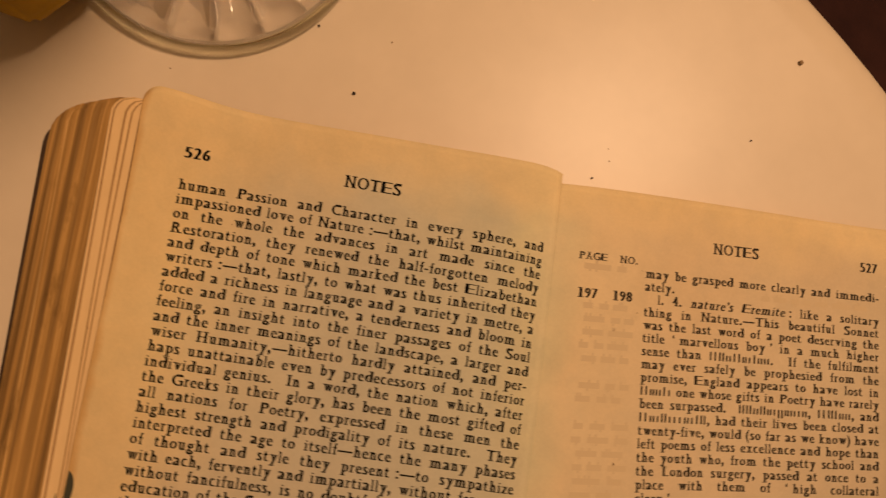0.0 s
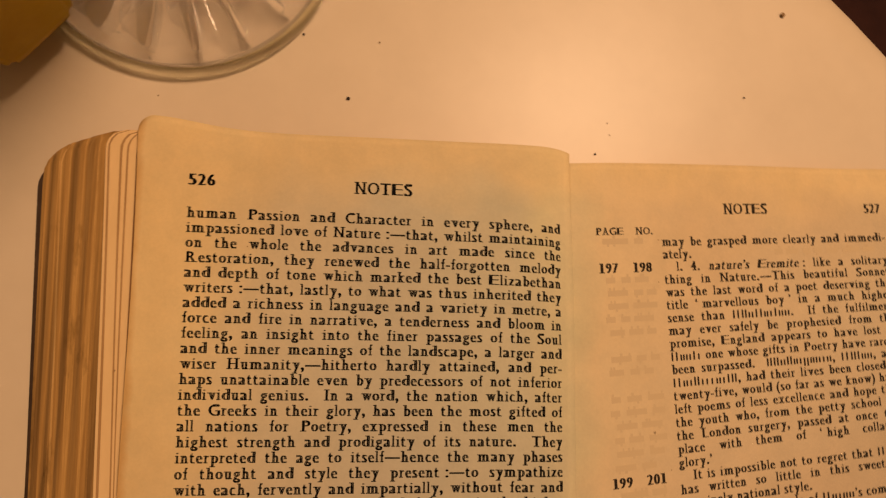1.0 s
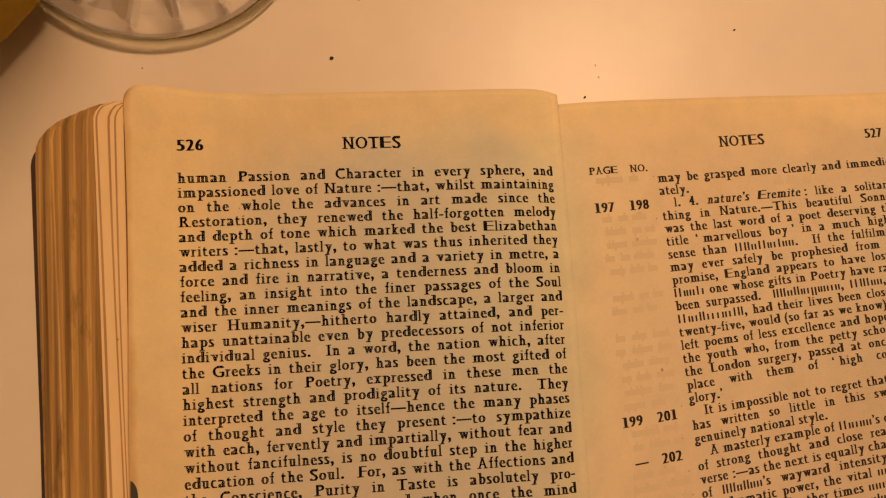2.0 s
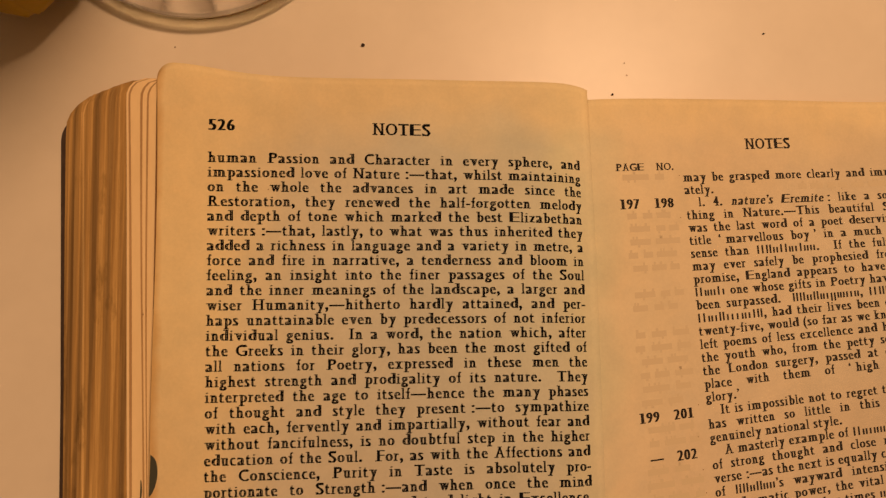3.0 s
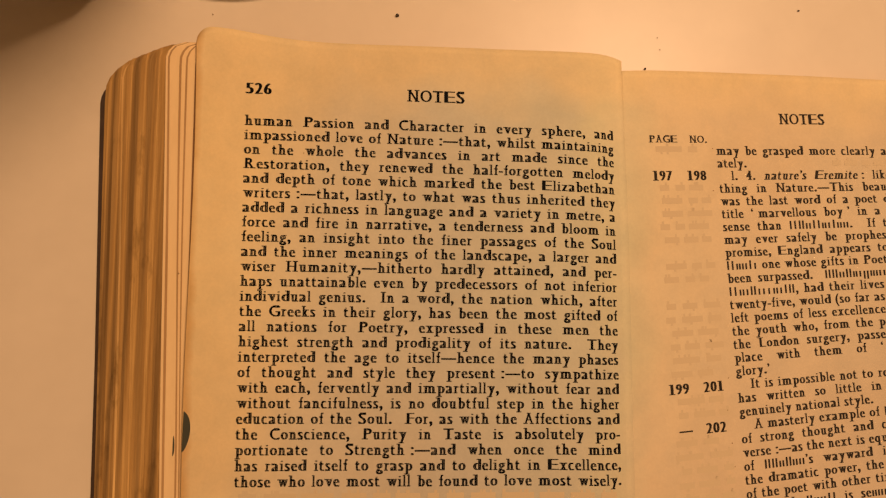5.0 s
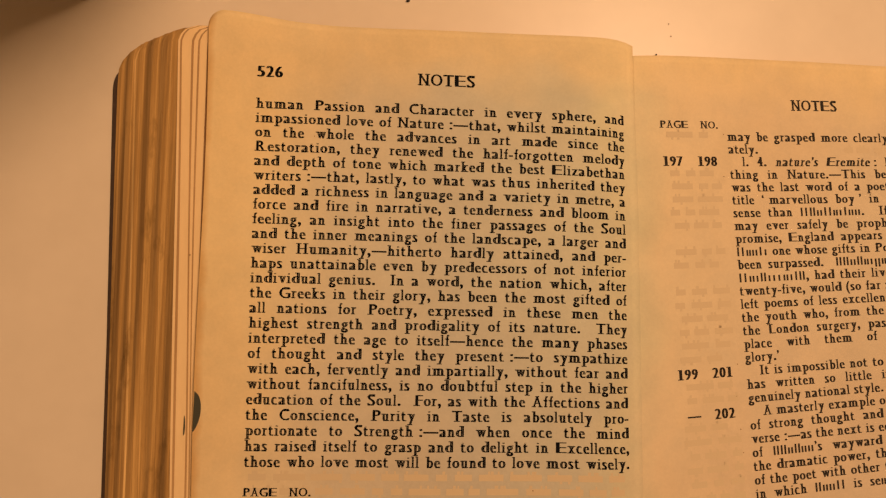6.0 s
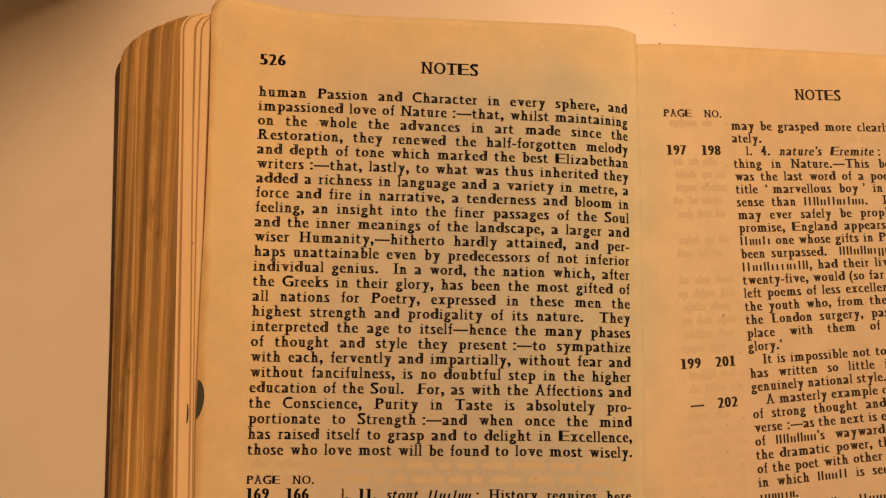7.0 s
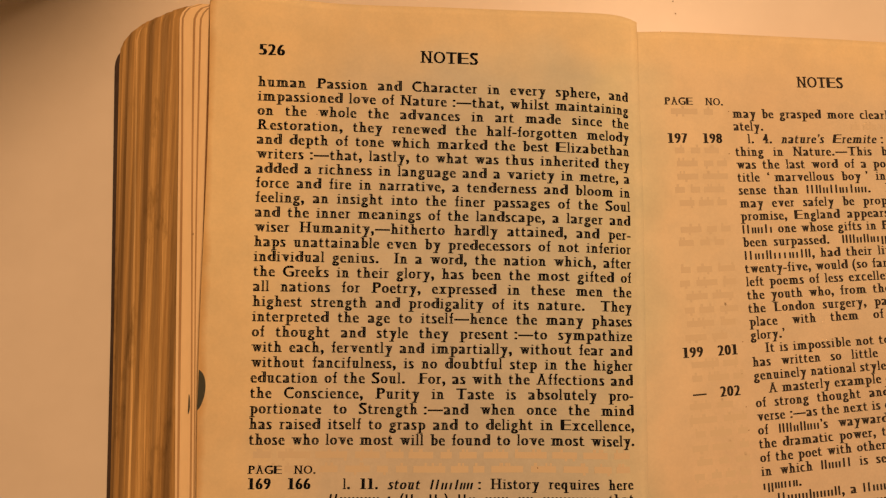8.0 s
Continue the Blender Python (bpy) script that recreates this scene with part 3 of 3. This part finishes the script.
ghosts(on_left, left_page, ((0.5, 74.5, [-73.9, -76.6]),))


# ---------------------------------------------------------------- stains and specks on the leaves
def blot(name, centre, rx, ry, place, parent, mat, half=False, up=0.03):
    bm = bmesh.new()
    pts = []
    for i in range(24):
        a = (-math.pi / 2 + math.pi * i / 23) if half else math.tau * i / 24
        wob = 1 + 0.06 * math.sin(3 * a + centre[1])
        pts.append(bm.verts.new(lifted(place(centre[0] + rx * wob * math.cos(a), centre[1] + ry * wob * math.sin(a)), up)))
    bm.faces.new(pts)
    return part(name, bm, mat, parent)


def left_plan(x, y):
    return x, y, left_height(x, y)


blot("ink_stain", (-9.05, -62.0), 1.4, 3.9, left_plan, left_page, thumb_ink, half=True)


def leaf_plan(x, y):
    return x, y, 0.8 + (left_height(x, y) - 0.95) * 0.904


blot("ink_stain", (-11.3, -65.3), 0.35, 1.9, leaf_plan, left_page, thumb_ink, half=True)
blot("speck", (-11.9, -31.5), 0.16, 0.16, leaf_plan, left_page, speck)
for x, y, r in ((57.6, -76.2, 0.13), (30.2, -8.6, 0.10), (12.3, -6.6, 0.11)):
    blot("speck", (x, y), r, r, left_plan, left_page, speck)
for a, b, r in ((1.6, -1.3, 0.12), (-1.5, -7.9, 0.13), (-1.8, -48.0, 0.12), (-2.2, -61.4, 0.13), (-2.0, -66.2, 0.12), (-2.6, -54.6, 0.1), (-0.8, 1.4, 0.12)):
    blot("speck", (a, b), r, r, on_right, right_page, speck)


# ---------------------------------------------------------------- things on the table
def crumb(x, y, size, mat, label, seed):
    r = random.Random(seed)
    bm = bmesh.new()
    bmesh.ops.create_icosphere(bm, subdivisions=1, radius=size * MM / 2)
    for v in bm.verts:
        v.co *= r.uniform(0.7, 1.25)
        v.co.z *= 0.6
    low = min(v.co.z for v in bm.verts)
    bmesh.ops.translate(bm, verts=bm.verts[:], vec=(0, 0, -low))
    ob = finish("crumb", bm, mat)
    ob.location = (x * MM, y * MM, 0.0)
    return tagged(ob, label, "crumb", "crumbs on the table")


crumb(30.5, 28.9, 0.95, crumb_mat, "black burnt crumb on the white table", 1)
crumb(138.6, 57.0, 1.25, dust_mat, "larger brown crumb near the table rim", 2)
crumb(127.9, 34.9, 0.55, crumb_mat, "tiny dark crumb on the white table", 3)
crumb(37.3, 42.6, 0.45, dust_mat, "tiny brown crumb on the white table", 4)
crumb(-10.9, 27.0, 0.36, dust_mat, "tiny brown crumb on the white table", 5)
crumb(89.3, 18.8, 0.6, crumb_mat, "tiny dark crumb beside the book's edge", 6)
crumb(92.4, 26.5, 0.36, dust_mat, "tiny brown crumb on the white table", 7)
crumb(93.0, 23.6, 0.32, dust_mat, "tiny brown crumb on the white table", 8)
crumb(20.0, 43.2, 0.7, crumb_mat, "dark crumb against the glass foot", 9)

# foot of a pressed stem glass: radial flutes running out to a smooth rim
goblet = new("stem_glass")
goblet.location = (-0.0075, 0.0662, 0.0003)
tagged(goblet, "clear pressed stem glass with a fluted round foot", "glass")


def flutes(a, r, z, n):
    if n < 4:
        return 0.0
    reach = max(0.0, min(1.0, (r - 0.006) / 0.012)) * max(0.0, min(1.0, (0.0308 - r) / 0.0010))
    return 0.0100 * reach * (abs(math.sin(9 * a)) ** 0.55 - 0.7)


foot = [(0.004, 0.0012), (0.030, 0.0010), (0.0325, 0.0006), (0.0334, 0.0010), (0.0334, 0.0026)]
foot += [(0.0332 - 0.0272 * k / 44, 0.0046 + 0.0079 * (k / 44) ** 1.5) for k in range(1, 45)]
part("foot", turned(foot, 216, flutes), glass, goblet, smooth=True)
ring = bmesh.new()
loops = [[ring.verts.new(((0.0343 + 0.0010 * math.cos(b)) * math.cos(a), (0.0343 + 0.0010 * math.cos(b)) * math.sin(a), 0.0015 + 0.0015 * math.sin(b)))
          for b in np.linspace(0, math.tau, 12, endpoint=False)] for a in np.linspace(0, math.tau, 160, endpoint=False)]
for one, two in zip(loops, loops[1:] + loops[:1]):
    for i in range(12):
        ring.faces.new((one[i], two[i], two[(i + 1) % 12], one[(i + 1) % 12]))
bmesh.ops.recalc_face_normals(ring, faces=ring.faces[:])
part("rim", ring, thick_glass, goblet, "thick rounded rim of the foot", smooth=True)
part("bowl", turned([(0.0045, 0.0562), (0.012, 0.060), (0.018, 0.070), (0.0225, 0.088), (0.0238, 0.110), (0.023, 0.142), (0.0224, 0.1426), (0.0218, 0.142), (0.0226, 0.110),
                     (0.0213, 0.089), (0.0168, 0.0715), (0.010, 0.062), (0.003, 0.0595)], 64), glass, goblet, smooth=True)
part("stem", turned([(0.0056, 0.0126), (0.0052, 0.018), (0.0048, 0.030), (0.0050, 0.045), (0.0075, 0.050), (0.0075, 0.053), (0.005, 0.056)], 32), glass, goblet, smooth=True)

# six-sided amber glass holder on a small foot beside it
holder = new("amber_tumbler")
holder.location = (-0.0402, 0.0432, 0.0)
tagged(holder, "six-sided amber glass tumbler standing on the white table", "tumbler")
bm = bmesh.new()
rings = []
# unseen upper walls flare out only to widen the shadow on the table
for r, z in ((0.0040, 0.0), (0.0046, 0.0008), (0.0100, 0.0045), (0.0158, 0.0085), (0.0168, 0.0120), (0.0172, 0.0200), (0.0182, 0.042), (0.0260, 0.080), (0.0350, 0.130),
             (0.0420, 0.185), (0.0412, 0.1864), (0.0402, 0.185), (0.0240, 0.085), (0.0150, 0.020), (0.0060, 0.0120)):
    rings.append([bm.verts.new((r * math.cos(radians(-70 + 60 * i)), r * math.sin(radians(-70 + 60 * i)), z)) for i in range(6)])
for low, high in zip(rings, rings[1:]):
    for i in range(6):
        bm.faces.new((low[i], low[(i + 1) % 6], high[(i + 1) % 6], high[i]))
bm.faces.new(rings[0][::-1])
bm.faces.new(rings[-1])
bmesh.ops.bevel(bm, geom=bm.edges[:], offset=0.0012, segments=3, affect="EDGES")
part("body", bm, amber, holder, smooth=True)
